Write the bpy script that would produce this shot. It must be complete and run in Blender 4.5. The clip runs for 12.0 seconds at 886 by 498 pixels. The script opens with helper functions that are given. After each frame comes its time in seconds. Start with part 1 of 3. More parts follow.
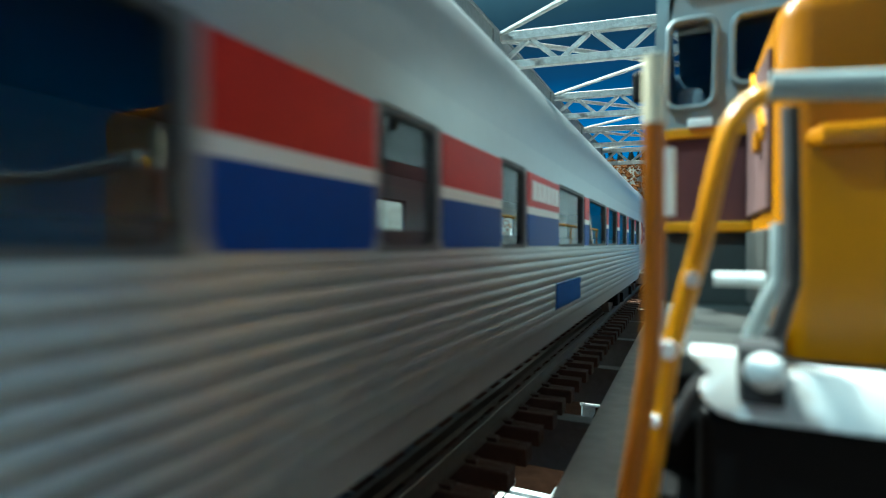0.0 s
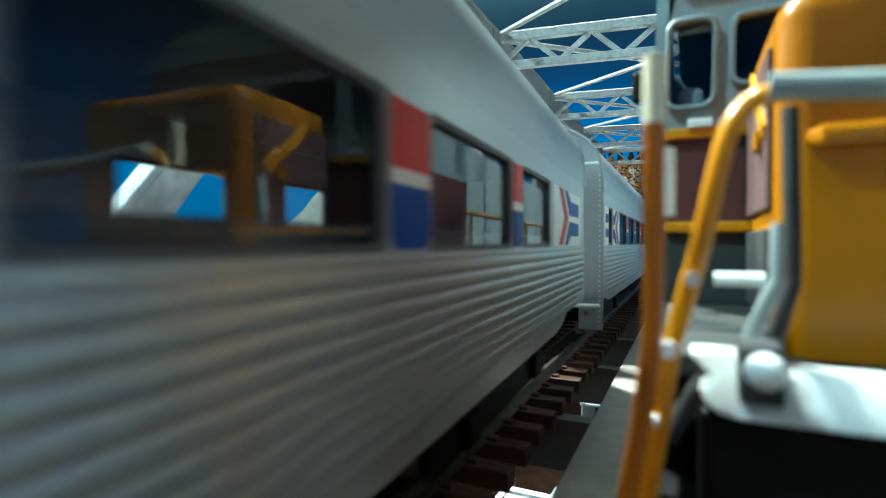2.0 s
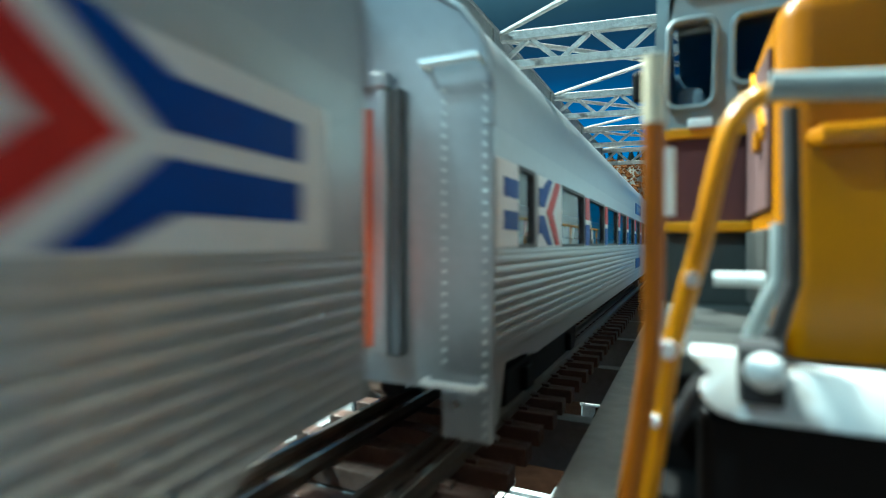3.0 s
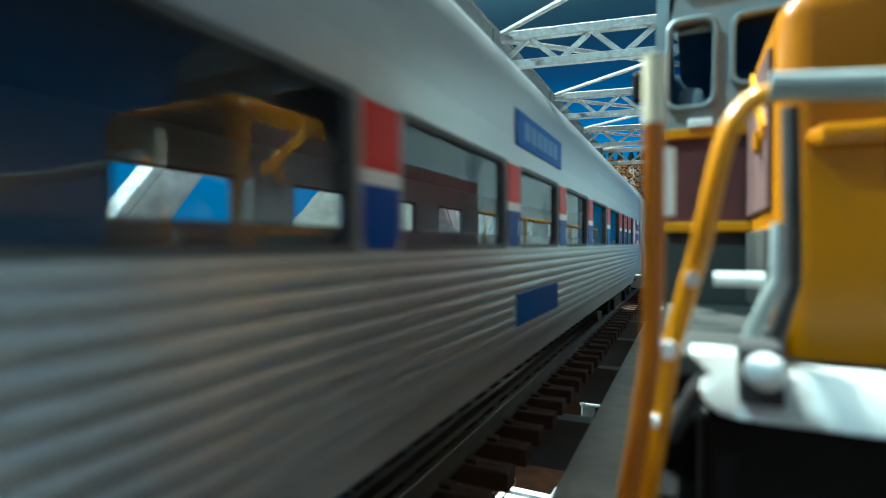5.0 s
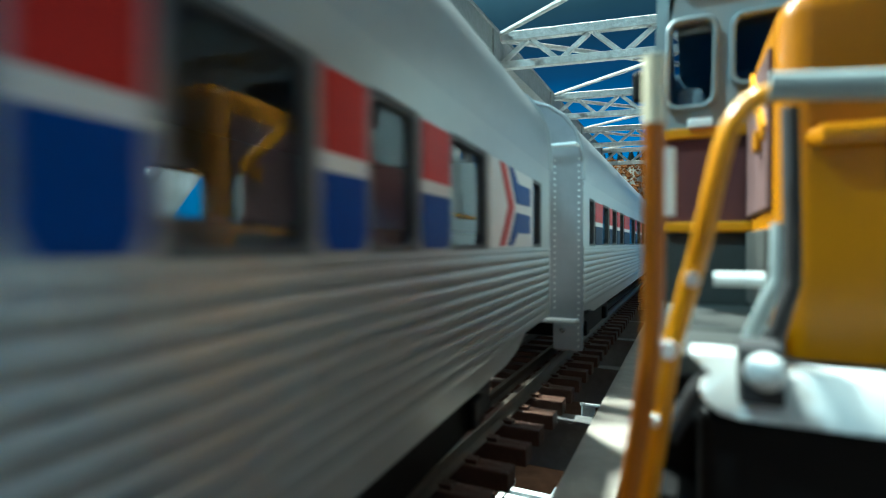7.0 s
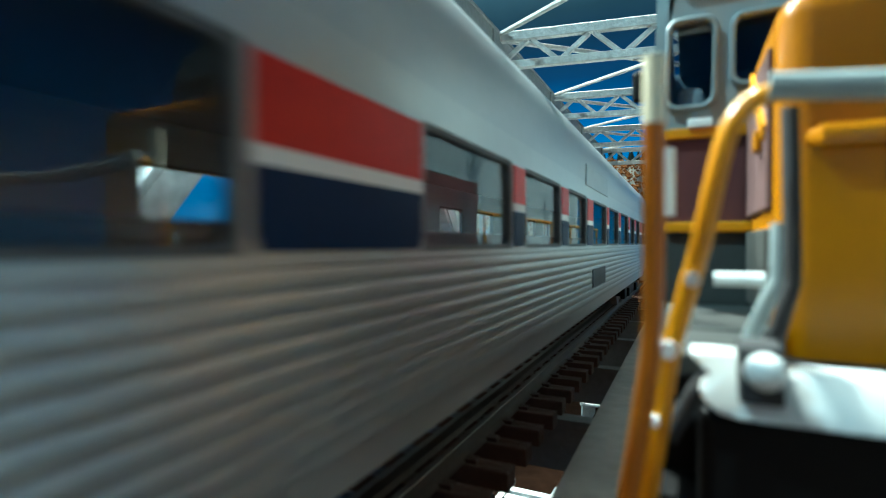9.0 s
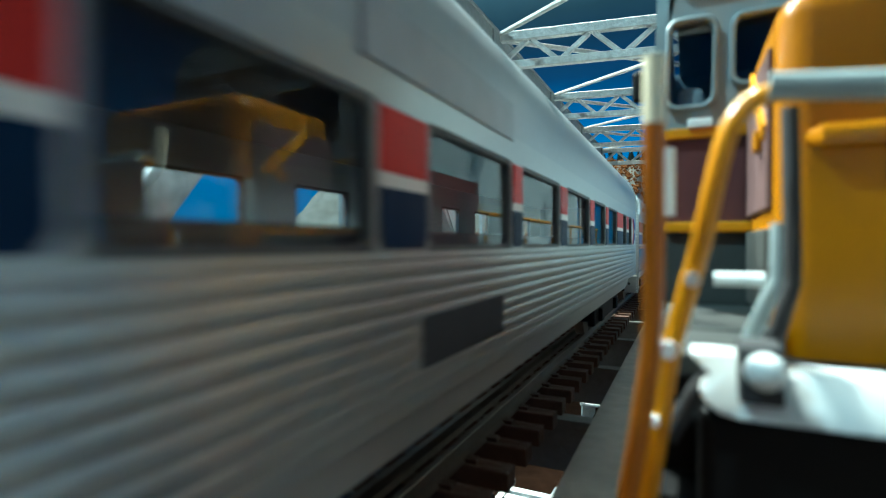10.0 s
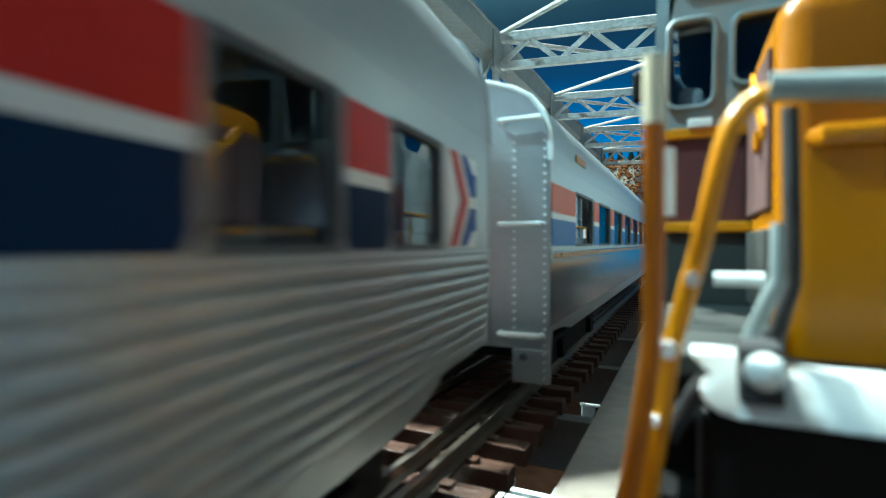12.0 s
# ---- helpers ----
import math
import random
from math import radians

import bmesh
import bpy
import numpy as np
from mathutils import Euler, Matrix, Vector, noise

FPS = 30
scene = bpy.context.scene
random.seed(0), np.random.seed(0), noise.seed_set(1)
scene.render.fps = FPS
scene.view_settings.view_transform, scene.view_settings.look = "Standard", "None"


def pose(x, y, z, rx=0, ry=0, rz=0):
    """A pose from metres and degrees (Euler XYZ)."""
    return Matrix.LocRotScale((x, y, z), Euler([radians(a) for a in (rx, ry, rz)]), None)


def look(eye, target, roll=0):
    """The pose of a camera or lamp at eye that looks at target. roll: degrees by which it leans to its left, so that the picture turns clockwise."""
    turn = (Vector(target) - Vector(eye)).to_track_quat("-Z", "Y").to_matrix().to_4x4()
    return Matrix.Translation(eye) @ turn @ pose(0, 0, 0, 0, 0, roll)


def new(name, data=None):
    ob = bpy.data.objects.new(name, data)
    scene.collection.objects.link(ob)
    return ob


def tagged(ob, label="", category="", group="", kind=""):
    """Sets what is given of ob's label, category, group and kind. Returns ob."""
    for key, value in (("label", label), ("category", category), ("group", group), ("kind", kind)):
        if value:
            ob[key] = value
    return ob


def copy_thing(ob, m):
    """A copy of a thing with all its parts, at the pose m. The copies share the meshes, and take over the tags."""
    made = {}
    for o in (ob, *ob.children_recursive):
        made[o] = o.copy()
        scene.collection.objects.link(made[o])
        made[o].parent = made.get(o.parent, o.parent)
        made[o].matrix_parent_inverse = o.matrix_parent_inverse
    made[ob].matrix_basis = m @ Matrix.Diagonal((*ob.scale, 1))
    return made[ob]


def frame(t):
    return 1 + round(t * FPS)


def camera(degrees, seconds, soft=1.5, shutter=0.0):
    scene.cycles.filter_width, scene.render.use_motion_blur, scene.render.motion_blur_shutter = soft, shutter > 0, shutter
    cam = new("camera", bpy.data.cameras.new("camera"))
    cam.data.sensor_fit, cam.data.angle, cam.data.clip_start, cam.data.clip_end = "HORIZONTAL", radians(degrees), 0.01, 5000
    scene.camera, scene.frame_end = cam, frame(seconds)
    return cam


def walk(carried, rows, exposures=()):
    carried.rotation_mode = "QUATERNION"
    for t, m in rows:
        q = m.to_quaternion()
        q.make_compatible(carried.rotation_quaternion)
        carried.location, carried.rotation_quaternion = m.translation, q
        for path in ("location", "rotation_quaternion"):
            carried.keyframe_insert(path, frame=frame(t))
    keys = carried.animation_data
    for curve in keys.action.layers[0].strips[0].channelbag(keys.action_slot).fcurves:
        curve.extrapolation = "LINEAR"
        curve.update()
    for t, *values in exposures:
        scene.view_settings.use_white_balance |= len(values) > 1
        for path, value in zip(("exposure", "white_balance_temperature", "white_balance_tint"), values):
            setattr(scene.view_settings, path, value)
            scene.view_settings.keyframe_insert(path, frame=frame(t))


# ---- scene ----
# A model railway at 1:87. Lengths below are in millimetres of the model unless a line says metres.
MM = 0.001
EYE = 23.5                      # lens height above the rail head
FOCAL = 900.0                   # lens, in picture widths of 1568
DEGREES = 2 * math.degrees(math.atan(784 / FOCAL))
YAW, PITCH = 25.59, -0.64

cam = camera(DEGREES, 12.0, soft=1.1, shutter=0.6)
cam.data.dof.use_dof = True
cam.data.dof.focus_distance = 0.22
cam.data.dof.aperture_fstop = 43
STAND = pose(0, 0, EYE * MM, 90 + PITCH, 0, YAW)
walk(cam, [(0, STAND), (12, STAND)], exposures=[(0, -0.42, 5760, -15), (12, -0.42, 5760, -15)])

# ---- light: the layout room's dim surround, its ceiling lamps and added fill lamps ----
world = bpy.data.worlds.new("room_air")
scene.world = world
world.use_nodes = True
world.node_tree.nodes["Background"].inputs[0].default_value = (0.22, 0.36, 0.48, 1)
world.node_tree.nodes["Background"].inputs[1].default_value = 0.08


def area(name, eye, target, sx, sy, watts, colour):
    data = bpy.data.lights.new(name, "AREA")
    data.shape, data.size, data.size_y = "RECTANGLE", sx, sy
    data.energy, data.color = watts, colour
    ob = new(name, data)
    ob.matrix_world = look(eye, target)
    return ob


# metres: two spotlights on the bridge, broad ceiling panels, and three added unseen lamps
def spotlight(name, eye, target, watts, colour, cone):
    data = bpy.data.lights.new(name, "SPOT")
    data.energy, data.color, data.shadow_soft_size = watts, colour, 0.03
    data.spot_size, data.spot_blend = radians(cone), 0.5
    new(name, data).matrix_world = look(eye, target)


spotlight("spotlight_beyond_train", (-0.93, 0.16, 1.15), (0, 0.13, 0.0), 370, (1.0, 0.98, 0.95), 34)
spotlight("spotlight_over_bridge", (-0.36, 0.45, 1.25), (-0.02, 0.07, 0.0), 370, (1.0, 0.98, 0.95), 26)
# narrow blue spot, added only to brighten the car ends
spotlight("added_car_end_spot", (-0.68, -0.45, 1.2), (-0.045, 0.14, 0.03), 170, (0.58, 0.84, 1.0), 11)
area("ceiling_lamp_near", (-0.42, -0.5, 1.36), (-0.1, 0.1, 0), 0.5, 0.7, 6.5, (0.74, 0.93, 1.0))
# unseen fill, added so the blue wall on the right reflects in the train side
area("added_fill_side", (0.95, -0.35, 1.33), (1.5, 0.05, 1.12), 0.6, 0.3, 5, (0.55, 0.95, 1.0))
# unseen fill, added to brighten the rear wall that the car ends mirror
area("added_fill_rear", (-0.3, -1.15, 1.33), (-0.35, -1.55, 0.85), 0.6, 0.3, 7, (0.75, 0.95, 1.0))
area("ceiling_lamp_far", (-0.55, 0.62, 1.36), (-0.4, 1.35, 0.25), 0.9, 0.5, 48, (0.90, 0.98, 1.0))

# ---- materials ----
def material(name, colour, rough=0.5, metal=0.0, grain=400.0, vary=0.12, bump=0.05, stain=60.0, coat=0.0, spec=0.5, dirt=None, dirt_amount=0.0):
    """A painted or moulded surface: fine grain, broader stains and a little relief."""
    m = bpy.data.materials.new(name)
    m.use_nodes = True
    n, l = m.node_tree.nodes, m.node_tree.links
    b = n["Principled BSDF"]
    co = n.new("ShaderNodeTexCoord")
    info = n.new("ShaderNodeObjectInfo")
    fine, broad = n.new("ShaderNodeTexNoise"), n.new("ShaderNodeTexNoise")
    fine.inputs["Scale"].default_value, fine.inputs["Detail"].default_value = grain, 6
    broad.inputs["Scale"].default_value, broad.inputs["Detail"].default_value = stain, 4
    for t in (fine, broad):
        l.new(co.outputs["Object"], t.inputs["Vector"])
    mix = n.new("ShaderNodeMath")
    mix.operation = "ADD"
    l.new(fine.outputs["Fac"], mix.inputs[0])
    l.new(broad.outputs["Fac"], mix.inputs[1])
    ramp = n.new("ShaderNodeMapRange")
    ramp.inputs["From Min"].default_value, ramp.inputs["From Max"].default_value = 0.6, 1.4
    ramp.inputs["To Min"].default_value, ramp.inputs["To Max"].default_value = 1 - vary, 1 + vary
    l.new(mix.outputs[0], ramp.inputs["Value"])
    hue = n.new("ShaderNodeHueSaturation")
    hue.inputs["Color"].default_value = (*colour, 1)
    l.new(ramp.outputs[0], hue.inputs["Value"])
    out = hue.outputs["Color"]
    if dirt:
        blend = n.new("ShaderNodeMix")
        blend.data_type = "RGBA"
        amount = n.new("ShaderNodeMapRange")
        amount.inputs["From Min"].default_value, amount.inputs["From Max"].default_value = 0.45, 0.75
        amount.inputs["To Max"].default_value = dirt_amount
        l.new(broad.outputs["Fac"], amount.inputs["Value"])
        l.new(amount.outputs[0], blend.inputs["Factor"])
        l.new(out, blend.inputs["A"])
        blend.inputs["B"].default_value = (*dirt, 1)
        out = blend.outputs["Result"]
    l.new(out, b.inputs["Base Color"])
    b.inputs["Metallic"].default_value = metal
    b.inputs["Specular IOR Level"].default_value = spec
    b.inputs["Coat Weight"].default_value = coat
    wear = 0.03 if metal > 0.3 else 0.1
    rr = n.new("ShaderNodeMapRange")
    rr.inputs["To Min"].default_value, rr.inputs["To Max"].default_value = max(0.02, rough - wear), min(1, rough + wear)
    l.new(broad.outputs["Fac"], rr.inputs["Value"])
    l.new(rr.outputs[0], b.inputs["Roughness"])
    if bump:
        bp = n.new("ShaderNodeBump")
        bp.inputs["Strength"].default_value, bp.inputs["Distance"].default_value = bump, 0.0006
        l.new(fine.outputs["Fac"], bp.inputs["Height"])
        l.new(bp.outputs[0], b.inputs["Normal"])
    return m


def glass(name, tint=(0.9, 0.93, 0.95), rough=0.02):
    m = bpy.data.materials.new(name)
    m.use_nodes = True
    n, l = m.node_tree.nodes, m.node_tree.links
    n.remove(n["Principled BSDF"])
    clear, gloss = n.new("ShaderNodeBsdfTransparent"), n.new("ShaderNodeBsdfGlossy")
    mix, fr = n.new("ShaderNodeMixShader"), n.new("ShaderNodeMath")
    edge, steep = n.new("ShaderNodeLayerWeight"), n.new("ShaderNodeMath")
    edge.inputs["Blend"].default_value = 0.5
    steep.operation, steep.inputs[1].default_value = "POWER", 4.5
    fr.operation, fr.inputs[1].default_value, fr.inputs[2].default_value = "MULTIPLY_ADD", 0.42, 0.032
    l.new(edge.outputs["Facing"], steep.inputs[0])
    l.new(steep.outputs[0], fr.inputs[0])
    clear.inputs["Color"].default_value = (*tint, 1)
    gloss.inputs["Roughness"].default_value = rough
    l.new(fr.outputs[0], mix.inputs[0])
    l.new(clear.outputs[0], mix.inputs[1])
    l.new(gloss.outputs[0], mix.inputs[2])
    l.new(mix.outputs[0], n["Material Output"].inputs["Surface"])
    return m


def sky_paint(name):
    """The painted backdrop: pale near the hills, deep blue above, slate towards the top."""
    m = bpy.data.materials.new(name)
    m.use_nodes = True
    n, l = m.node_tree.nodes, m.node_tree.links
    b = n["Principled BSDF"]
    b.inputs["Roughness"].default_value = 0.9
    co, sep = n.new("ShaderNodeTexCoord"), n.new("ShaderNodeSeparateXYZ")
    l.new(co.outputs["Object"], sep.inputs[0])
    nz = n.new("ShaderNodeTexNoise")
    nz.inputs["Scale"].default_value, nz.inputs["Detail"].default_value = 3.0, 5
    l.new(co.outputs["Object"], nz.inputs["Vector"])
    off = n.new("ShaderNodeMath")
    off.operation = "MULTIPLY_ADD"
    off.inputs[1].default_value = 0.10
    l.new(nz.outputs["Fac"], off.inputs[0])
    l.new(sep.outputs["Z"], off.inputs[2])
    ramp = n.new("ShaderNodeValToRGB")
    e = ramp.color_ramp.elements
    e[0].position, e[0].color = 0.04, (0.02, 0.45, 0.88, 1)
    e[1].position, e[1].color = 0.90, (0.10, 0.19, 0.25, 1)
    for p, c in ((0.36, (0.004, 0.33, 0.86, 1)), (0.46, (0.004, 0.20, 0.58, 1)), (0.58, (0.002, 0.075, 0.22, 1)), (0.70, (0.004, 0.05, 0.12, 1)), (0.80, (0.035, 0.09, 0.135, 1))):
        k = e.new(p)
        k.color = c
    half = n.new("ShaderNodeMath")
    half.operation = "DIVIDE"
    half.inputs[1].default_value = 1.35
    l.new(off.outputs[0], half.inputs[0])
    l.new(half.outputs[0], ramp.inputs[0])
    l.new(ramp.outputs[0], b.inputs["Base Color"])
    return m


SILVER = material("silver_paint", (0.45, 0.475, 0.475), 0.34, 0.6, 900, 0.06, 0.02)
SILVER_ROOF = material("silver_roof_paint", (0.42, 0.45, 0.465), 0.40, 0.6, 900, 0.06, 0.02)
SILVER_END = material("silver_end_paint", (0.47, 0.505, 0.53), 0.32, 0.8, 700, 0.08, 0.03)
RED = material("red_stripe_paint", (0.50, 0.025, 0.02), 0.4, 0, 800, 0.1, 0.02, spec=0.15)
WHITE = material("white_stripe_paint", (0.74, 0.73, 0.70), 0.4, 0, 800, 0.06, 0.02)
BLUE = material("blue_stripe_paint", (0.002, 0.05, 0.27), 0.4, 0, 800, 0.1, 0.02, spec=0.12)
ORANGE = material("orange_door_paint", (0.55, 0.075, 0.012), 0.4, 0, 600, 0.1, 0.03)
BLACK = material("black_plastic", (0.005, 0.0045, 0.0045), 0.5, 0, 600, 0.2, 0.05, spec=0.15)
RAIL_ORANGE = material("orange_brown_handrail_paint", (0.42, 0.11, 0.002), 0.3, 0, 500, 0.15, 0.03)
BELLOWS = material("dark_grey_bellows_rubber", (0.085, 0.09, 0.095), 0.6, 0, 500, 0.2, 0.1)
RUBBER = material("dark_rubber", (0.03, 0.03, 0.032), 0.7, 0, 500, 0.2, 0.1)
INSIDE = material("dark_interior_plastic", (0.07, 0.065, 0.07), 0.7, 0, 500, 0.2, 0.03)
SEATS = material("brown_seat_plastic", (0.12, 0.07, 0.06), 0.7, 0, 500, 0.2, 0.05)
YELLOW = material("yellow_loco_paint", (0.40, 0.148, 0.0), 0.3, 0, 500, 0.06, 0.02, 60, 0.03, 0.3)
HANDRAIL = material("bright_yellow_handrail_paint", (0.62, 0.25, 0.004), 0.3, 0, 500, 0.08, 0.02, spec=0.35)
WALKWAY = material("dark_olive_walkway", (0.03, 0.033, 0.03), 0.6, 0, 500, 0.15, 0.1)
GREY = material("grey_loco_paint", (0.24, 0.285, 0.295), 0.35, 0, 500, 0.08, 0.03)
FRAME_GREY = material("light_grey_frame_paint", (0.21, 0.245, 0.25), 0.35, 0, 500, 0.08, 0.03)
MID_GREY = material("mid_grey_loco_paint", (0.28, 0.33, 0.33), 0.35, 0, 500, 0.06, 0.03)
PALE = material("pale_grey_loco_paint", (0.82, 0.86, 0.84), 0.35, 0, 500, 0.06, 0.03)
MAROON = material("maroon_loco_paint", (0.10, 0.03, 0.028), 0.4, 0, 500, 0.12, 0.03)
CREAM = material("cream_sleeve_paint", (0.90, 0.82, 0.60), 0.25, 0, 500, 0.05, 0.02)
MAUVE = material("dull_mauve_paint", (0.13, 0.075, 0.072), 0.4, 0, 500, 0.1, 0.03)
BRIDGE = material("weathered_pale_grey_bridge_plastic", (0.44, 0.44, 0.42), 0.5, 0, 700, 0.35, 0.7, 110, dirt=(0.12, 0.105, 0.085), dirt_amount=0.75)
GIRDER = material("grey_girder_plastic", (0.40, 0.35, 0.30), 0.5, 0, 500, 0.2, 0.4, 70, dirt=(0.16, 0.14, 0.12), dirt_amount=0.5)
BRIDGE_DARK = material("grey_bridge_chord_plastic", (0.22, 0.22, 0.215), 0.55, 0, 700, 0.2, 0.4, 90, dirt=(0.12, 0.11, 0.1), dirt_amount=0.5)
TIES = material("dark_brown_tie_plastic", (0.115, 0.062, 0.044), 0.36, 0, 900, 0.3, 0.5)
RAIL = material("weathered_nickel_rail", (0.27, 0.22, 0.18), 0.32, 0.8, 900, 0.15, 0.05)
STEEL = material("bright_steel", (0.62, 0.62, 0.6), 0.25, 0.9, 900, 0.1, 0.03)
DARK_EARTH = material("dark_brown_scenery_earth", (0.015, 0.007, 0.004), 0.95, 0, 80, 0.5, 0.8, 12, spec=0.03)
ROCK = material("pale_buff_plaster_rock", (0.50, 0.46, 0.38), 0.9, 0, 60, 0.25, 0.8, 14, dirt=(0.20, 0.15, 0.10), dirt_amount=0.7)
AUTUMN = material("autumn_orange_foam_foliage", (0.34, 0.12, 0.03), 0.9, 0, 300, 0.6, 0.6, 30)
EVERGREEN = material("dark_evergreen_foliage", (0.012, 0.022, 0.014), 0.9, 0, 300, 0.5, 0.6, 40)
SKY = sky_paint("painted_sky_backdrop")
CEILING = material("off_white_ceiling_paint", (0.45, 0.45, 0.43), 0.9, 0, 40, 0.05, 0.05, 4)
LAMP_GLASS = glass("clear_window_glazing")
HEAD_GLASS = glass("smoked_cab_glazing", (0.6, 0.62, 0.65))

# ---- building helpers (millimetres in, metres out) ----
def part(name, bm, mat, parent=None, label="", smooth=False):
    """One mesh object from a bmesh in millimetres; the bmesh is used up."""
    bmesh.ops.recalc_face_normals(bm, faces=bm.faces)
    bmesh.ops.scale(bm, vec=(MM, MM, MM), verts=bm.verts)
    me = bpy.data.meshes.new(name)
    bm.to_mesh(me)
    bm.free()
    me.materials.append(mat)
    if smooth:
        me.polygons.foreach_set("use_smooth", [True] * len(me.polygons))
    ob = new(name, me)
    if parent:
        ob.parent = parent
    if label:
        tagged(ob, label)
    return ob


def thing(name, label, category, group="", at=(0, 0, 0)):
    ob = new(name)
    ob.empty_display_size = 0.005
    ob.location = [c * MM for c in at]
    return tagged(ob, label, category, group)


def add_box(bm, x0, x1, y0, y1, z0, z1, bevel=0.0):
    m = Matrix.LocRotScale(((x0 + x1) / 2, (y0 + y1) / 2, (z0 + z1) / 2), None, (abs(x1 - x0), abs(y1 - y0), abs(z1 - z0)))
    made = bmesh.ops.create_cube(bm, size=1, matrix=m)
    if bevel:
        edges = {e for v in made["verts"] for e in v.link_edges}
        bmesh.ops.bevel(bm, geom=list(edges), offset=bevel, segments=5 if bevel > 0.9 else 2, profile=0.5, affect="EDGES")
    return bm


def box(x0, x1, y0, y1, z0, z1, bevel=0.0):
    return add_box(bmesh.new(), x0, x1, y0, y1, z0, z1, bevel)


def add_bar(bm, a, b, w, h, up=(0, 0, 1), bevel=0.0):
    """A square bar from a to b."""
    a, b = Vector(a), Vector(b)
    way = (b - a).normalized()
    side = way.cross(Vector(up)).normalized()
    top = side.cross(way)
    m = Matrix((side, way, top)).transposed().to_4x4()
    m.translation = (a + b) / 2
    made = bmesh.ops.create_cube(bm, size=1, matrix=m @ Matrix.Diagonal((w, (b - a).length, h, 1)))
    if bevel:
        edges = {e for v in made["verts"] for e in v.link_edges}
        bmesh.ops.bevel(bm, geom=list(edges), offset=bevel, segments=1, affect="EDGES")
    return bm


def add_tube(bm, points, r, sides=10):
    """A round wire along points, mitred at its bends."""
    pts = [Vector(p) for p in points]
    rings = []
    for i, p in enumerate(pts):
        way = (pts[min(i + 1, len(pts) - 1)] - pts[max(i - 1, 0)]).normalized()
        ref = Vector((0, 1, 0)) if abs(way.y) < 0.9 else Vector((1, 0, 0))
        u = way.cross(ref).normalized()
        v = way.cross(u)
        rings.append([bm.verts.new(p + r * (math.cos(2 * math.pi * k / sides) * u + math.sin(2 * math.pi * k / sides) * v)) for k in range(sides)])
    for a, b in zip(rings, rings[1:]):
        for k in range(sides):
            bm.faces.new((a[k], a[(k + 1) % sides], b[(k + 1) % sides], b[k]))
    bm.faces.new(rings[0])
    bm.faces.new(rings[-1])
    return bm


def tube(points, r, sides=10):
    return add_tube(bmesh.new(), points, r, sides)


def arc(a, corner, b, n=6):
    """Points that round a corner."""
    a, c, b = Vector(a), Vector(corner), Vector(b)
    return [(1 - t) ** 2 * a + 2 * t * (1 - t) * c + t * t * b for t in (i / n for i in range(n + 1))]


def add_disc(bm, centre, axis, r, depth, sides=20):
    q = Vector((0, 0, 1)).rotation_difference(Vector(axis)).to_matrix().to_4x4()
    bmesh.ops.create_cone(bm, cap_ends=True, segments=sides, radius1=r, radius2=r, depth=depth, matrix=Matrix.Translation(centre) @ q)
    return bm


def add_loft(bm, outline, axis_from, axis_to, close=True, caps=True):
    """An outline of (x, z) pulled along y."""
    a = [bm.verts.new((x, axis_from, z)) for x, z in outline]
    b = [bm.verts.new((x, axis_to, z)) for x, z in outline]
    n = len(outline)
    for i in range(n if close else n - 1):
        j = (i + 1) % n
        bm.faces.new((a[i], a[j], b[j], b[i]))
    if close and caps:
        bm.faces.new(a)
        bm.faces.new(b)
    return bm


def plate(xs, zs, holes, y0, y1):
    """An upright plate across y0..y1 on a grid of xs and zs, with the listed (column, row) cells cut through."""
    bm = bmesh.new()
    nx, nz = len(xs), len(zs)
    v = {(i, j, k): bm.verts.new((xs[i], y, zs[j])) for i in range(nx) for j in range(nz) for k, y in ((0, y0), (1, y1))}
    solid = {(i, j) for i in range(nx - 1) for j in range(nz - 1)} - set(holes)
    for i, j in solid:
        for k in (0, 1):
            bm.faces.new((v[i, j, k], v[i + 1, j, k], v[i + 1, j + 1, k], v[i, j + 1, k]))
        for (di, dj), (a, b) in (((-1, 0), ((i, j), (i, j + 1))), ((1, 0), ((i + 1, j), (i + 1, j + 1))), ((0, -1), ((i, j), (i + 1, j))), ((0, 1), ((i, j + 1), (i + 1, j + 1)))):
            if (i + di, j + dj) not in solid:
                bm.faces.new((v[a + (0,)], v[b + (0,)], v[b + (1,)], v[a + (1,)]))
    return bm


def round_rect(x0, x1, z0, z1, r, n=5):
    pts = []
    for cx, cz, a0 in ((x1 - r, z1 - r, 0), (x0 + r, z1 - r, 90), (x0 + r, z0 + r, 180), (x1 - r, z0 + r, 270)):
        for k in range(n + 1):
            a = radians(a0 + 90 * k / n)
            pts.append((cx + r * math.cos(a), cz + r * math.sin(a)))
    return pts


def ring_frame(outer, inner, y0, y1):
    """A frame between two outlines of equal count, facing along y."""
    bm = bmesh.new()
    rings = [[bm.verts.new((x, y, z)) for x, z in o] for o, y in ((outer, y1), (outer, y0), (inner, y0), (inner, y1))]
    n = len(outer)
    for a, b in zip(rings, rings[1:] + rings[:1]):
        for i in range(n):
            j = (i + 1) % n
            bm.faces.new((a[i], a[j], b[j], b[i]))
    return bm

# ---- the setting: room, painted sky, scenery floor ----
TRAIN_X, LOCO_X = -32.8, 15.0        # track centre lines
TRUSS_L, TRUSS_R = -58.0, 42.0       # truss planes
PANEL = 74.0
NODES = [8 + PANEL * k for k in range(-1, 6)]


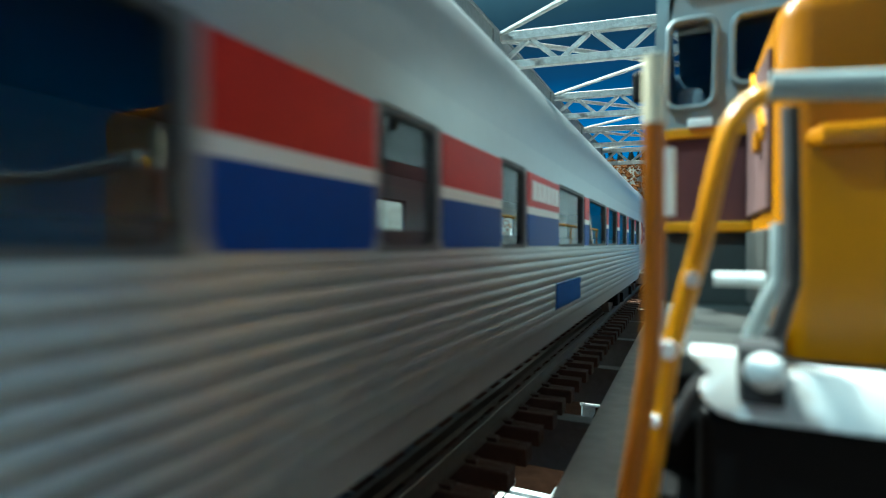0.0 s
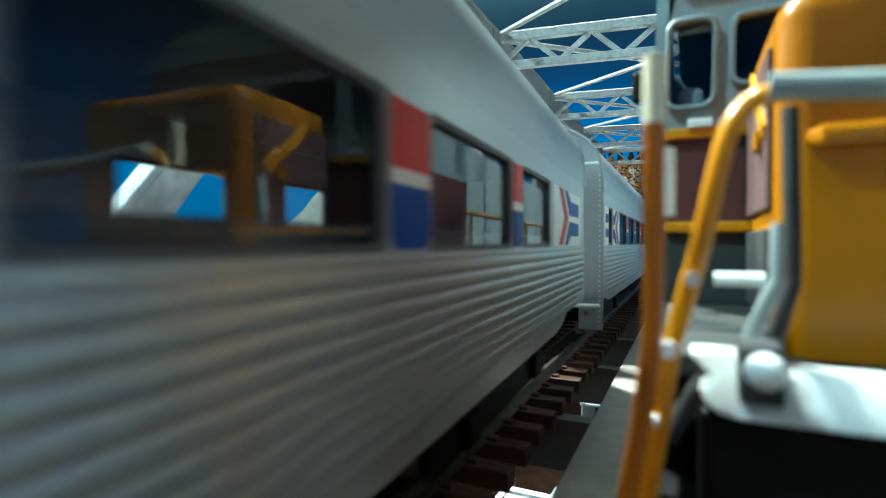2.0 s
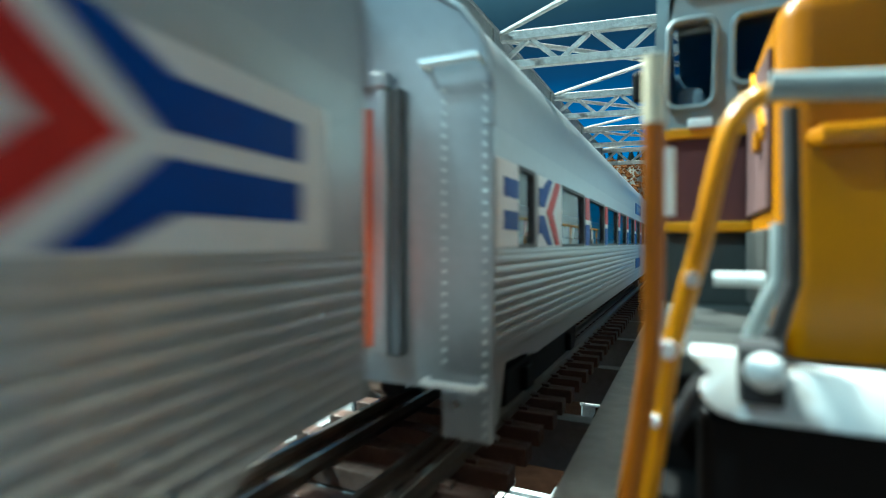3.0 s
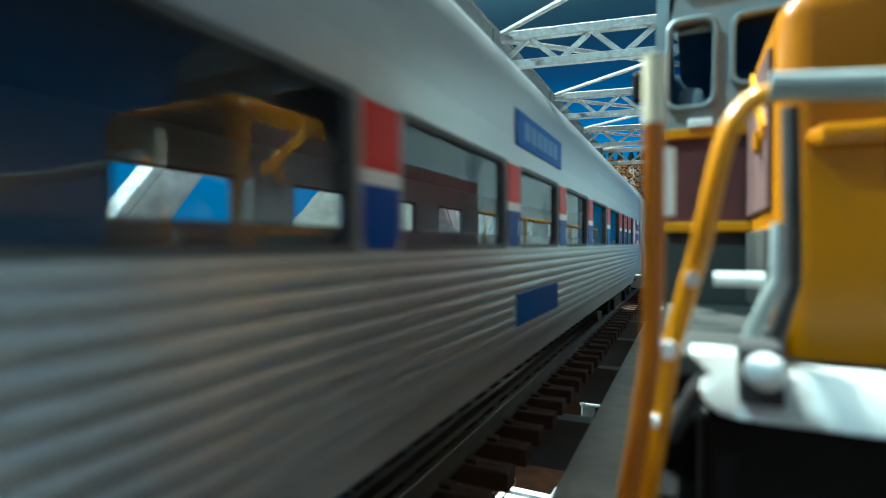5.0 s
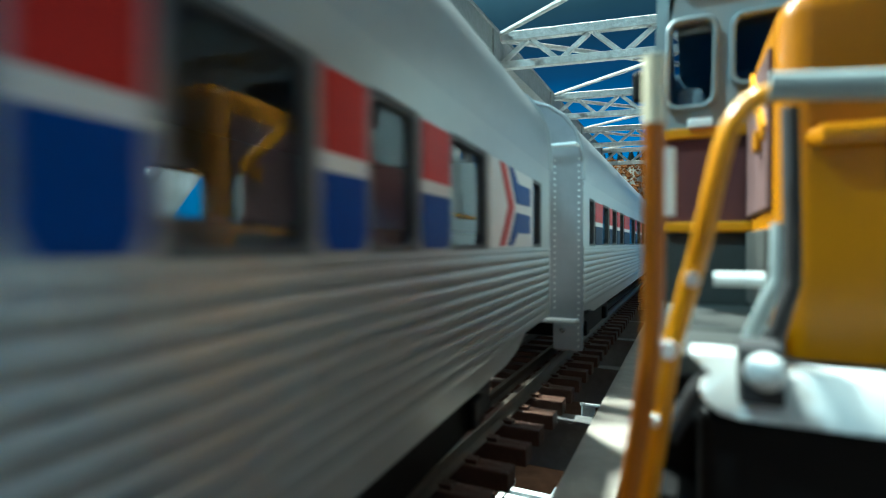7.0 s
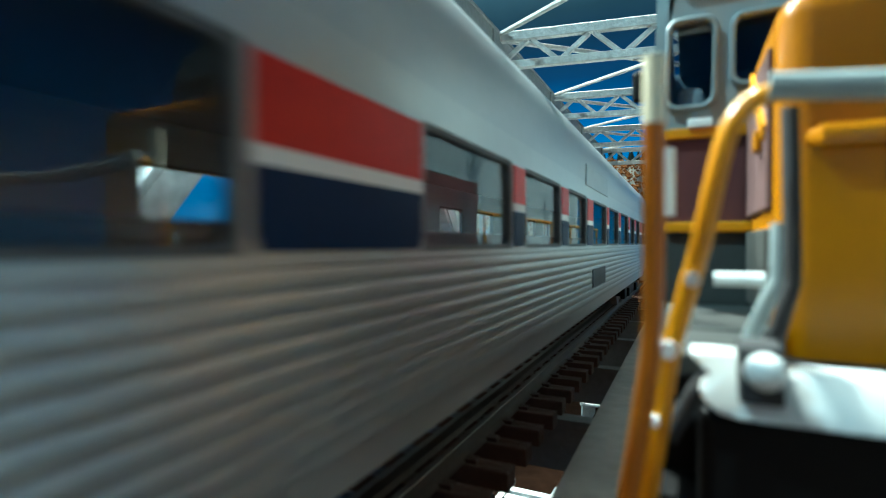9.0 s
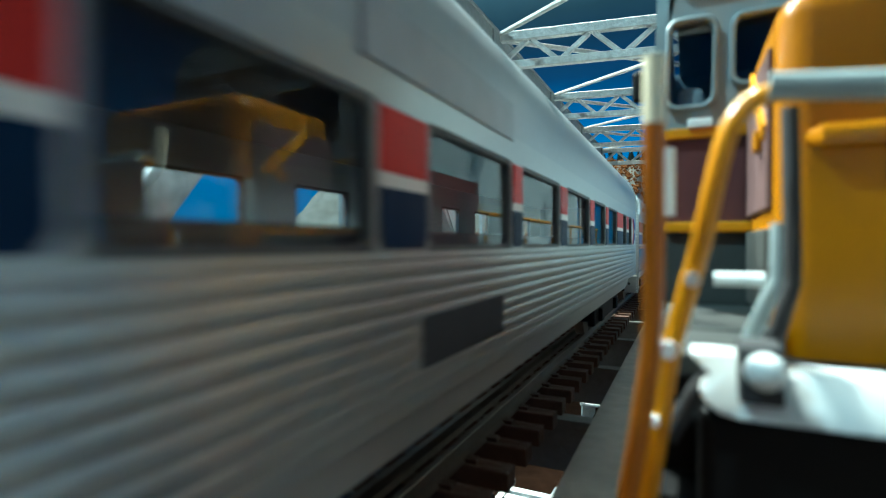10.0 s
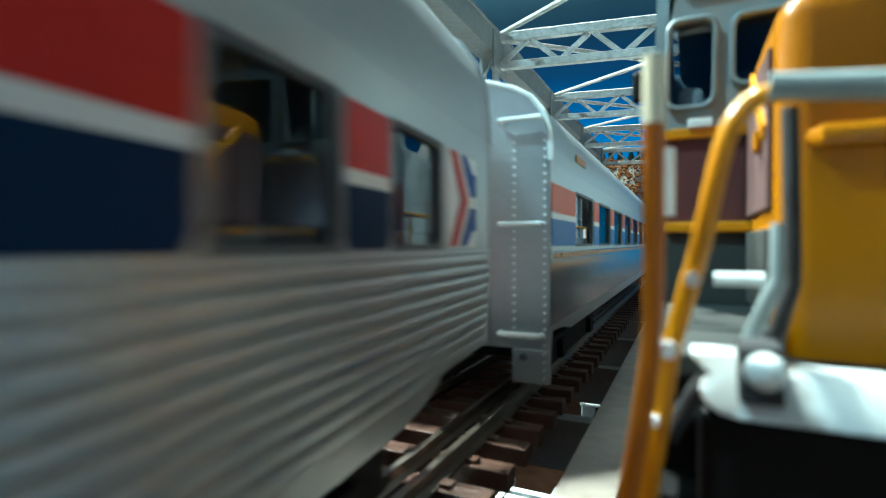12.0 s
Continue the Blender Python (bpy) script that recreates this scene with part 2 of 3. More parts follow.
def valley(x):
    """Scenery level: deep under the bridge, rising beyond the train; dropped on the unseen right so the blue wall
    reflects in the train.
    """
    if x > 60:
        return -190 - 190 * min(1.0, (x - 60) / 200)
    s = min(1.0, max(0.0, (abs(x + 10) - 150) / 320))
    return -190 + 165 * s * s * (3 - 2 * s)


def room():
    bm = bmesh.new()
    ring = []
    for k in range(96):
        a = 2 * math.pi * k / 96
        ca, sa = math.cos(a), math.sin(a)
        ring.append((1500 * math.copysign(abs(ca) ** 0.6, ca), 350 + 1900 * math.copysign(abs(sa) ** 0.6, sa)))
    lo = [bm.verts.new((x, y, -400)) for x, y in ring]
    hi = [bm.verts.new((x, y, 1400)) for x, y in ring]
    for k in range(96):
        j = (k + 1) % 96
        bm.faces.new((lo[k], lo[j], hi[j], hi[k]))
    wall = part("backdrop", bm, SKY, smooth=True)
    tagged(wall, "curved backdrop painted as a deep blue sky", "backdrop", kind="structure")
    top = part("ceiling", box(-1600, 1600, -1700, 2400, 1400, 1420), CEILING)
    tagged(top, "plain off-white room ceiling above the layout", "ceiling", kind="structure")
    bm = bmesh.new()
    n = 60
    grid = [[bm.verts.new((-1500 + 3000 * i / n, -1500 + 3800 * j / n,
                           valley(-1500 + 3000 * i / n) + 26 * noise.noise((i * 0.31, j * 0.27, 3.1)) + 10 * noise.noise((i * 0.9, j * 0.9, 8.0)))) for j in range(n + 1)] for i in range(n + 1)]
    for i in range(n):
        for j in range(n):
            bm.faces.new((grid[i][j], grid[i + 1][j], grid[i + 1][j + 1], grid[i][j + 1]))
    g = part("ground", bm, DARK_EARTH, smooth=True)
    tagged(g, "dark brown textured scenery ground below the bridge", "ground", kind="structure")


room()


def hillside():
    """The hill beyond the bridge with its orange autumn cover."""
    def top(x, y):
        far = min(1, max(0, (y - 680) / 250))
        side = min(1, max(0, (-55 - x) / 16)) * min(1, max(0, (x + 830 + 30 * noise.noise((y * 0.01, 4, 4))) / 70)) ** 0.6
        return -225 + (far * side) ** 0.7 * (391 + 20 * noise.noise((x * 0.011, y * 0.011, 1))) + 8 * noise.noise((x * 0.05, y * 0.05, 2))
    bm = bmesh.new()
    n = 46
    grid = [[bm.verts.new((x, y, top(x, y))) for y in [600 + 900 * j / n for j in range(n + 1)]] for x in [-860 * (1 - i / n) ** 1.5 - 54 for i in range(n + 1)]]
    for i in range(n):
        for j in range(n):
            bm.faces.new((grid[i][j], grid[i + 1][j], grid[i + 1][j + 1], grid[i][j + 1]))
    tagged(part("hill", bm, ROCK, smooth=True), "pale buff plaster rock hill rising behind the railway bridge", "hill", kind="structure")
    rng = random.Random(5)
    verts, faces = [], []
    for _ in range(9000):
        x, y = -57 - 270 * rng.random() ** 1.6, rng.uniform(640, 1120)
        z = top(x, y) + rng.uniform(-1, 7)
        r = rng.uniform(1.2, 3.4)
        b = len(verts)
        for dx, dy, dz in ((1, 0, 0), (-1, 0, 0), (0, 1, 0), (0, -1, 0), (0, 0, 1), (0, 0, -1)):
            s = r * rng.uniform(0.6, 1.3)
            verts.append(((x + dx * s + rng.uniform(-.5, .5)) * MM, (y + dy * s) * MM, (z + dz * s) * MM))
        for a, c, d in ((0, 2, 4), (2, 1, 4), (1, 3, 4), (3, 0, 4), (2, 0, 5), (1, 2, 5), (3, 1, 5), (0, 3, 5)):
            faces.append((b + a, b + c, b + d))
    me = bpy.data.meshes.new("autumn_undergrowth")
    me.from_pydata(verts, [], faces)
    me.materials.append(AUTUMN)
    tagged(new("autumn_undergrowth", me), "orange and rust foam undergrowth covering the hillside", "undergrowth", kind="stuff")
    return top


HILL_TOP = hillside()


def fir(seed):
    """A small evergreen: tapered trunk and drooping tiers of short twigs."""
    rng = random.Random(seed)
    tree = thing("fir_tree", "small dark green model fir on the hill crest", "tree", "firs on the hill crest")
    h = 40
    bm = bmesh.new()
    bmesh.ops.create_cone(bm, cap_ends=True, segments=7, radius1=1.1, radius2=0.2, depth=h, matrix=Matrix.Translation((0, 0, h / 2)))
    part("trunk", bm, TIES, tree)
    verts, faces = [], []
    for k in range(520):
        u = rng.random() ** 0.8
        z = 4 + (h - 4) * u
        r = 10 * (1 - u) ** 0.85 * rng.uniform(0.35, 1.1) + 0.4
        a = rng.uniform(0, 6.283)
        w = rng.uniform(0.5, 1.3)
        ca, sa = math.cos(a), math.sin(a)
        b = len(verts)
        for px, py, pz in ((0.2 * r, 0, 0.6), (0.75 * r, w, -0.3), (0.75 * r, -w, -0.3), (r, 0, -1.6), (0.7 * r, 0, 0.9)):
            verts.append(((px * ca - py * sa) * MM, (px * sa + py * ca) * MM, (z + pz) * MM))
        faces += [(b, b + 1, b + 4), (b, b + 4, b + 2), (b + 1, b + 3, b + 4), (b + 2, b + 4, b + 3)]
    me = bpy.data.meshes.new("crown")
    me.from_pydata(verts, [], faces)
    me.materials.append(EVERGREEN)
    new("crown", me).parent = tree
    return tree


def firs():
    rng = random.Random(11)
    kinds = [fir(k) for k in (1, 2, 3)]
    spots = []
    for k in range(26):
        spots.append((-66 - k * 9.0 + rng.uniform(-3, 3), 1015 + rng.uniform(-30, 60)))
    for i, (x, y) in enumerate(spots):
        m = pose(x * MM, y * MM, (HILL_TOP(x, y) - 3) * MM, 0, 0, rng.uniform(0, 360))
        if i < 3:
            kinds[i].matrix_basis = m
        else:
            copy_thing(kinds[i % 3], m)


firs()


# ---- the double-track truss bridge ----
def skew(x):
    """The bridge crosses at a slight skew: its far truss sits further along."""
    return 0.16 * (x - TRUSS_L)


def bridge():
    b = thing("truss_bridge", "weathered pale grey plastic double-track through-truss bridge", "bridge")
    first, last = NODES[0], NODES[-1]
    zt, zb = 91.5, -8.0
    for side, x in ((1, TRUSS_L), (-1, TRUSS_R)):
        y0, y1 = first + skew(x), last + skew(x)
        nodes = [n + skew(x) for n in NODES]
        bm = bmesh.new()
        add_box(bm, x - 3.2, x + 3.2, y0, y1, zt - 8, zt - 0.8)
        add_box(bm, x - 3.8, x + 3.8, y0, y1, zt - 0.8, zt, 0.15)
        part("top_chord", bm, BRIDGE_DARK, b, "grey box top chord")
        part("bottom_chord", box(x - 3.2, x + 3.2, y0 - PANEL, y1 + PANEL, zb - 7, zb + 1, 0.2), BRIDGE_DARK, b)
        for i, y in enumerate(nodes):
            bm = bmesh.new()
            for o in (-2.2, 2.2):
                add_box(bm, x + o - 0.5, x + o + 0.5, y - 2, y + 2, zb + 1, zt - 8)
            n = 12
            for k in range(n):
                za, zc = zb + 2 + (zt - 10 - zb) * k / n, zb + 2 + (zt - 10 - zb) * (k + 1) / n
                add_bar(bm, (x - 2.2, y - 1.2, za), (x + 2.2, y - 1.2, zc), 0.5, 1, (0, 1, 0))
            part("post", bm, BRIDGE, b)
            for za, zc in ((zt - 13, zt - 1.2), (zb - 2, zb + 7)):
                part("gusset_plate", box(x + side * 3.5 - 0.3, x + side * 3.5 + 0.3, y - 6, y + 6, za, zc), BRIDGE_DARK, b)
        for k, (a, c) in enumerate(zip(nodes, nodes[1:])):
            lo, hi = (a, c) if k % 2 else (c, a)
            bm = bmesh.new()
            foot, head = lo + math.copysign(4.0, hi - lo), hi + math.copysign(1.0, hi - lo)
            add_bar(bm, (x, foot, zb + 1), (x, head, zt - 7), 3.6, 5.4, (0, 1, 0), 0.15)
            add_bar(bm, (x + side * 2.0, foot, zb + 1), (x + side * 2.0, head, zt - 7), 0.4, 3.6, (0, 1, 0))
            part("diagonal", bm, BRIDGE, b)
        for end, out in ((y0, -1), (y1, 1)):
            part("end_post", add_bar(bmesh.new(), (x, end + out * PANEL, zb), (x, end, zt - 3), 6.4, 7.5, (0, 1, 0), 0.3), BRIDGE, b)
    y0, y1 = first, last
    xl, xr = TRUSS_L + 3.4, TRUSS_R - 3.4
    for i, y in enumerate(NODES):
        s = thing("sway_frame", "", "")
        s.parent = b
        part("upper_strut", add_bar(bmesh.new(), (xl, y + skew(xl), zt - 1.9), (xr, y + skew(xr), zt - 1.9), 2.4, 3.0, (0, 0, 1), 0.25), BRIDGE, s)
        part("lower_strut", add_bar(bmesh.new(), (xl, y + skew(xl), zt - 11.0), (xr, y + skew(xr), zt - 11.0), 2.4, 2.5, (0, 0, 1), 0.25), BRIDGE, s)
        bm = bmesh.new()
        n = 5
        w = (xr - xl) / n
        for k in range(n):
            xa, xm, xb = xl + w * k, xl + w * (k + 0.5), xl + w * (k + 1)
            add_bar(bm, (xa + 0.8, y + skew(xa), zt - 10.2), (xm - 0.7, y + skew(xm), zt - 3.4), 1.4, 1.4, (0, 1, 0), 0.12)
            add_bar(bm, (xm + 0.7, y + skew(xm), zt - 3.4), (xb - 0.8, y + skew(xb), zt - 10.2), 1.4, 1.4, (0, 1, 0), 0.12)
        part("lattice", bm, BRIDGE, s)
        if i:
            a = NODES[i - 1]
            part("cross_brace", add_bar(bmesh.new(), (xl, a, zt - 2.6), (xr, y + skew(xr), zt - 2.6), 1.5, 1.3, (0, 0, 1), 0.15), BRIDGE, s)
            part("cross_brace", add_bar(bmesh.new(), (xl, y, zt - 1.0), (xr, a + skew(xr), zt - 1.0), 1.5, 1.1, (0, 0, 1), 0.15), BRIDGE, s)
    for y in [n + o for n in NODES for o in (0, PANEL / 2)]:
        bm = box(xl - 2, xr + 2, y - 0.5, y + 0.5, -13, -5)
        add_box(bm, xl - 2, xr + 2, y - 1.6, y + 1.6, -5, -4.4)
        part("floor_beam", bm, BRIDGE_DARK, b)
    for cx in (TRAIN_X, LOCO_X):
        for o in (-8.2, 8.2):
            part("stringer", box(cx + o - 1.4, cx + o + 1.4, y0 - PANEL, y1 + PANEL, -10, -4.2), BRIDGE_DARK, b)
    # the flat girder between the two tracks
    bm = box(-11.7, -6.0, y0 - PANEL, y1 + PANEL, -1.7, -1.0, 0.12)
    add_box(bm, -9.4, -8.3, y0 - PANEL, y1 + PANEL, -9, -1.7)
    part("centre_girder", bm, GIRDER, b, "grey flat-topped girder between the tracks")
    return b


bridge()


def lower_girder(y0, y1, cx):
    """A short pale lattice girder that shows far below through the open deck."""
    g = thing("lattice_girder", "white lattice girder standing far below the open bridge deck", "girder", "lattice girders below")
    for x in (cx - 9, cx + 9):
        part("flange", box(x - 1.2, x + 1.2, y0, y1, -72, -70, 0.2), BRIDGE, g)
        part("web_strip", box(x - 0.4, x + 0.4, y0, y1, -90, -72), BRIDGE, g)
    for k in range(int((y1 - y0) / 6)):
        part("rung", box(cx - 7.8, cx + 7.8, y0 + 1 + k * 6, y0 + 4.4 + k * 6, -72, -70.6, 0.2), BRIDGE, g)
    for k in range(int((y1 - y0) / 12)):
        part("brace", add_bar(bmesh.new(), (cx - 7.5, y0 + 1 + k * 12, -73), (cx + 7.5, y0 + 12 + k * 12, -73), 1.4, 0.8), BRIDGE, g)
    part("pier", box(cx - 7, cx + 7, y0 + 6, y1 - 6, -230, -90), DARK_EARTH, g)


lower_girder(166, 194, -53)
lower_girder(304, 350, -46)


def bend(y):
    """Both tracks leave the bridge on a curve behind the camera."""
    return max(0.0, -60.0 - y) ** 2 / 1080


def tracks():
    y0, y1 = -470.0, 1500.0
    for cx in (TRAIN_X, LOCO_X):
        t = thing("track", "dark brown plastic tie track with nickel rails on the bridge", "track", "bridge tracks")
        for s in (-1, 1):
            x = cx + s * 8.6
            outline = [(x - 1.1, -2.0), (x + 1.1, -2.0), (x + 1.1, -1.75), (x + 0.25, -1.5), (x + 0.25, -0.7), (x + 0.45, -0.5), (x + 0.45, -0.08), (x + 0.35, 0),
                       (x - 0.35, 0), (x - 0.45, -0.08), (x - 0.45, -0.5), (x - 0.25, -0.7), (x - 0.25, -1.5), (x - 1.1, -1.75)]
            bm = bmesh.new()
            ys = [y0 + 20 * k for k in range(21)] + [-60, y1]
            rings = [[bm.verts.new((px + bend(y), y, pz)) for px, pz in outline] for y in ys]
            for ra, rb in zip(rings, rings[1:]):
                for i in range(len(outline)):
                    j = (i + 1) % len(outline)
                    bm.faces.new((ra[i], ra[j], rb[j], rb[i]))
            bm.faces.new(rings[0]), bm.faces.new(rings[-1])
            part("rail", bm, RAIL, t, "worn nickel silver rail")
        for o in (-4.7, 4.7):
            bm = bmesh.new()
            rings = [[bm.verts.new((cx + o + dx + bend(y), y, pz)) for dx, pz in ((-0.8, -2.0), (0.8, -2.0), (0.25, -1.6), (0.4, -0.35), (-0.4, -0.35), (-0.25, -1.6))] for y in ys]
            for ra, rb in zip(rings, rings[1:]):
                for i in range(6):
                    bm.faces.new((ra[i], ra[(i + 1) % 6], rb[(i + 1) % 6], rb[i]))
            bm.faces.new(rings[0]), bm.faces.new(rings[-1])
            part("guard_rail", bm, RAIL, t, "worn guard rail inside the running rails")
        bm = box(-15, 15, -1.45, 1.45, -4.2, -2.0, 0.12)
        for s in (-1, 1):
            for o in (-1.6, 1.6):
                add_box(bm, s * 8.6 + o - 0.7, s * 8.6 + o + 0.7, -0.7, 0.7, -2.0, -1.55)
        first = part("tie", bm, TIES, t)
        first.location = ((cx + bend(y0)) * MM, y0 * MM, 0)
        y = y0 + 7.0
        while y < y1:
            tie = new("tie", first.data)
            tie.parent = t
            tie.location = ((cx + bend(y) + random.uniform(-0.15, 0.15)) * MM, (y + random.uniform(-0.15, 0.15)) * MM, 0)
            y += 7.0


tracks()

# ---- the standing locomotive ----
def locomotive():
    loco = thing("diesel_locomotive", "yellow and grey model diesel locomotive standing on the bridge", "locomotive")
    cx = LOCO_X
    # end platform sill with rounded outer corner
    half = [(x, 16.3 + 0.75 * (z - 16.0)) for x, z in ((3.7, 18.55), (3.2, 19.15), (2.2, 19.3), (0.2, 19.3), (0.15, 19.0), (0.85, 18.2), (0.6, 17.75), (0.5, 17.2), (0.75, 16.6), (1.25, 16.2), (2.0, 16.0))]
    sill = add_loft(bmesh.new(), half + [(2 * cx - x, z) for x, z in reversed(half)], 23.6, 26.6)
    for v in sill.verts:          # the front face leans back
        if v.co.y < 25:
            v.co.y += 0.55 * (v.co.z - 16)
    bmesh.ops.recalc_face_normals(sill, faces=sill.faces)
    bmesh.ops.bevel(sill, geom=sill.edges[:], offset=0.28, segments=3, profile=0.5, affect="EDGES", clamp_overlap=True)
    part("end_sill", sill, PALE, loco, "pale grey end sill with notched corners", True)
    part("deck", box(-1.5, 2 * cx + 1.5, 34.5, 210, 17.2, 18.4, 0.2), WALKWAY, loco, "dark olive walkway")
    for a, b in ((-0.4, cx - 10.9), (cx + 10.9, 2 * cx + 0.4)):
        part("side_deck", box(a, b, 26.7, 34.4, 17.2, 18.3, 0.15), WALKWAY, loco)
    part("underframe", box(2.5, 2 * cx - 2.5, 33, 205, 8, 17.1, 0.4), BLACK, loco)
    part("pilot", box(0.5, 2 * cx - 0.5, 25, 27.5, 2.0, 16.25, 0.5), BLACK, loco)
    # nose
    nose = part("nose", box(cx - 10.4, cx + 10.4, 34, 48, 12.5, 37.9, 1.7), YELLOW, loco, "glossy yellow rounded nose", True)
    part("side_door", box(cx - 10.7, cx - 10.35, 35.8, 47.6, 25.6, 35.2, 0.12), MAUVE, nose, "dull mauve panel")
    part("sloping_stripe", add_bar(bmesh.new(), (cx - 10.75, 36.4, 30.2), (cx - 10.75, 43.0, 35.2), 0.3, 1.1, (0, 1, 0), 0.05), HANDRAIL, nose, "orange-yellow stripe rising towards the cab")
    part("latch", box(cx - 11.1, cx - 10.65, 38, 39.6, 29.4, 30.8, 0.2), YELLOW, nose)
    part("lower_panel", box(cx - 10.7, cx - 10.35, 36.4, 47.6, 18.8, 24.4, 0.12), WALKWAY, nose, "dark olive lower panel")
    part("grab_iron", tube([(cx - 8.5, 34, 29.3), (cx - 8.5, 33.4, 29.3), (cx + 1, 33.4, 29.3), (cx + 1, 34, 29.3)], 0.6), YELLOW, nose)
    # cab
    xl, xr = -2.5, 2 * cx + 2.5
    panel = plate([xl, -1.3, 2.1, 3.5, 13, 17, 26.5, 27.9, 31.3, xr], [33, 35.0, 36.5, 42.0, 42.2, 46.5],
                                    [(1, 1), (1, 2), (1, 3), (3, 2), (5, 2), (7, 1), (7, 2), (7, 3)], 48, 49.2)
    for v in panel.verts:          # the cab leans in towards its roof
        if v.co.z > 42.1 and abs(v.co.x - cx) > 17:
            v.co.x += math.copysign(0.5 if v.co.z < 43 else 2.2, cx - v.co.x)
    def lean(bm):          # the outer windows tilt outwards towards the roof
        for v in bm.verts:
            off = v.co.x - cx
            if 10.5 < abs(off) < 17.4:
                v.co.x += math.copysign(0.05 * (min(max(v.co.z, 35.0), 42.2) - 39.5), off)
        return bm
    lean(panel)
    front = part("cab_front", panel, GREY, loco)
    for x0, x1, z0, z1 in ((-1.3, 2.1, 35.0, 42.2), (3.5, 13, 36.5, 42.0), (17, 26.5, 36.5, 42.0), (27.9, 31.3, 35.0, 42.2)):
        fr = part("window_frame", lean(ring_frame(round_rect(x0 - 0.3, x1 + 0.3, z0 - 0.3, z1 + 0.3, 1.1), round_rect(x0 + 0.12, x1 - 0.12, z0 + 0.12, z1 - 0.12, 0.8), 47.5, 48.6)), FRAME_GREY, front, "rounded light grey window frame", True)
        part("pane", lean(box(x0 + 0.1, x1 - 0.1, 48.3, 48.45, z0 + 0.1, z1 - 0.1)), HEAD_GLASS, fr).visible_shadow = False
    part("mirror", box(-4.4, -3.3, 47.6, 48.2, 35.8, 38.6, 0.35), BLACK, loco, "black rear-view mirror")
    part("mirror_arm", tube([(-3.6, 48, 37.0), (-2.3, 49.5, 37.0)], 0.2, 6), BLACK, loco)
    part("seat_back", box(-0.8, 1.3, 48.8, 50.4, 33.6, 37.0, 0.7), PALE, loco, "white cab seat back")
    part("lower_front", box(xl + 0.6, cx - 9.9, 48, 49.2, 25.2, 32.95), MAROON, loco, "dark maroon lower cab front")
    part("trim_strip", box(xl + 0.8, cx - 9.8, 47.5, 48.05, 32.3, 33.2, 0.15), HANDRAIL, loco)
    part("trim_strip", box(xl + 0.8, cx - 9.8, 47.5, 48.05, 24.4, 25.3, 0.15), HANDRAIL, loco)
    part("marker_plate", box(0.0, 1.9, 47.2, 47.9, 33.1, 33.9, 0.15), PALE, loco, "small white marker plate")
    part("battery_box", box(-1.6, cx - 9.9, 48, 49.4, 18.4, 24.4, 0.1), WALKWAY, loco)
    part("cab_side", box(xl, xl + 1, 49.2, 76, 33.0, 46), GREY, loco)
    part("lower_cab_side", box(xl, xl + 1, 49.2, 76, 18.4, 32.98), MAROON, loco, "dark maroon lower cab side")
    part("cab_side", box(xr - 1, xr, 49.2, 76, 18.4, 46), GREY, loco)
    part("cab_back", box(xl + 1, xr - 1, 75, 76, 18.4, 46), GREY, loco)
    roof = [(xl + 1.6, 45.5), (xl + 4, 48.6), (cx - 7, 50), (cx + 7, 50), (xr - 4, 48.6), (xr - 1.6, 45.5), (xr - 2.4, 45.5), (xl + 2.4, 45.5)]
    part("cab_roof", add_loft(bmesh.new(), roof, 47, 77), GREY, loco)
    part("long_hood", box(cx - 9.8, cx + 9.8, 76, 200, 18.4, 44, 0.8), GREY, loco, "grey long hood")
    for k in range(7):
        part("hood_door", box(cx - 10.05, cx - 9.78, 80 + k * 17, 94 + k * 17, 20, 36, 0.1), GREY, loco)
    part("side_handrail", tube([(-1.4, 78, 28.6), (-1.4, 204, 28.6)], 0.4, 10), YELLOW, loco)
    for k in range(6):
        part("stanchion", tube([(-1.4, 82 + k * 24, 28.6), (-1.4, 82 + k * 24, 17.8)], 0.32, 8), YELLOW, loco)
    part("side_stripe", box(-1.75, -1.5, 50, 208, 17.2, 18.3), YELLOW, loco)
    # handrails
    r = 0.42
    part("corner_handrail", tube([(-1.2, 22.2, 30.8), (-1.2, 22.2, 20.2), (-1.3, 22.2, 18.8), (-2.1, 22.2, 13.0), (-2.6, 22.2, 9.0)], 0.42, 14), RAIL_ORANGE, loco)
    part("handrail_sleeve", tube([(-1.2, 22.2, 31.0), (-1.2, 22.2, 30.7), (-1.2, 22.2, 28.3)], 0.445, 14), CREAM, loco, "bright cream handrail sleeve")
    pts = [(6.9, 24, 29.4), (3.2, 24, 29.5)] + arc((2.6, 24, 29.4), (1.6, 24, 29.0), (1.2, 24, 26.8)) + [(0.5, 24, 23.3), (-0.63, 24, 18.75), (-1.04, 24, 15.4), (-1.48, 24, 12.3), (-1.9, 24, 9)]
    part("end_handrail", tube(pts, r, 12), HANDRAIL, loco, "bent yellow end handrail")
    part("chain_bar", tube([(2.9 + (2 * cx - 5.8) * k / 12, 23.7, 29.7 - 0.8 * (1 - (k / 6 - 1) ** 2)) for k in range(13)], 0.54, 12), MID_GREY, loco, "pale grey safety bar")
    part("step_post", tube([(3.75, 27, 24.4), (3.7, 27, 21.9), (2.2, 27, 18.0)], 0.36), MID_GREY, loco)
    part("hose", tube([(3.95, 26, 29.3), (4.05, 26, 25), (4.1, 26, 21.8), (3.4, 26, 19), (2.6, 26, 16.8)], 0.35), RUBBER, loco, "black rubber hose")
    bm = bmesh.new()
    bmesh.ops.create_uvsphere(bm, u_segments=18, v_segments=12, radius=0.72, matrix=Matrix.Translation((2.76, 22.9, 18.55)))
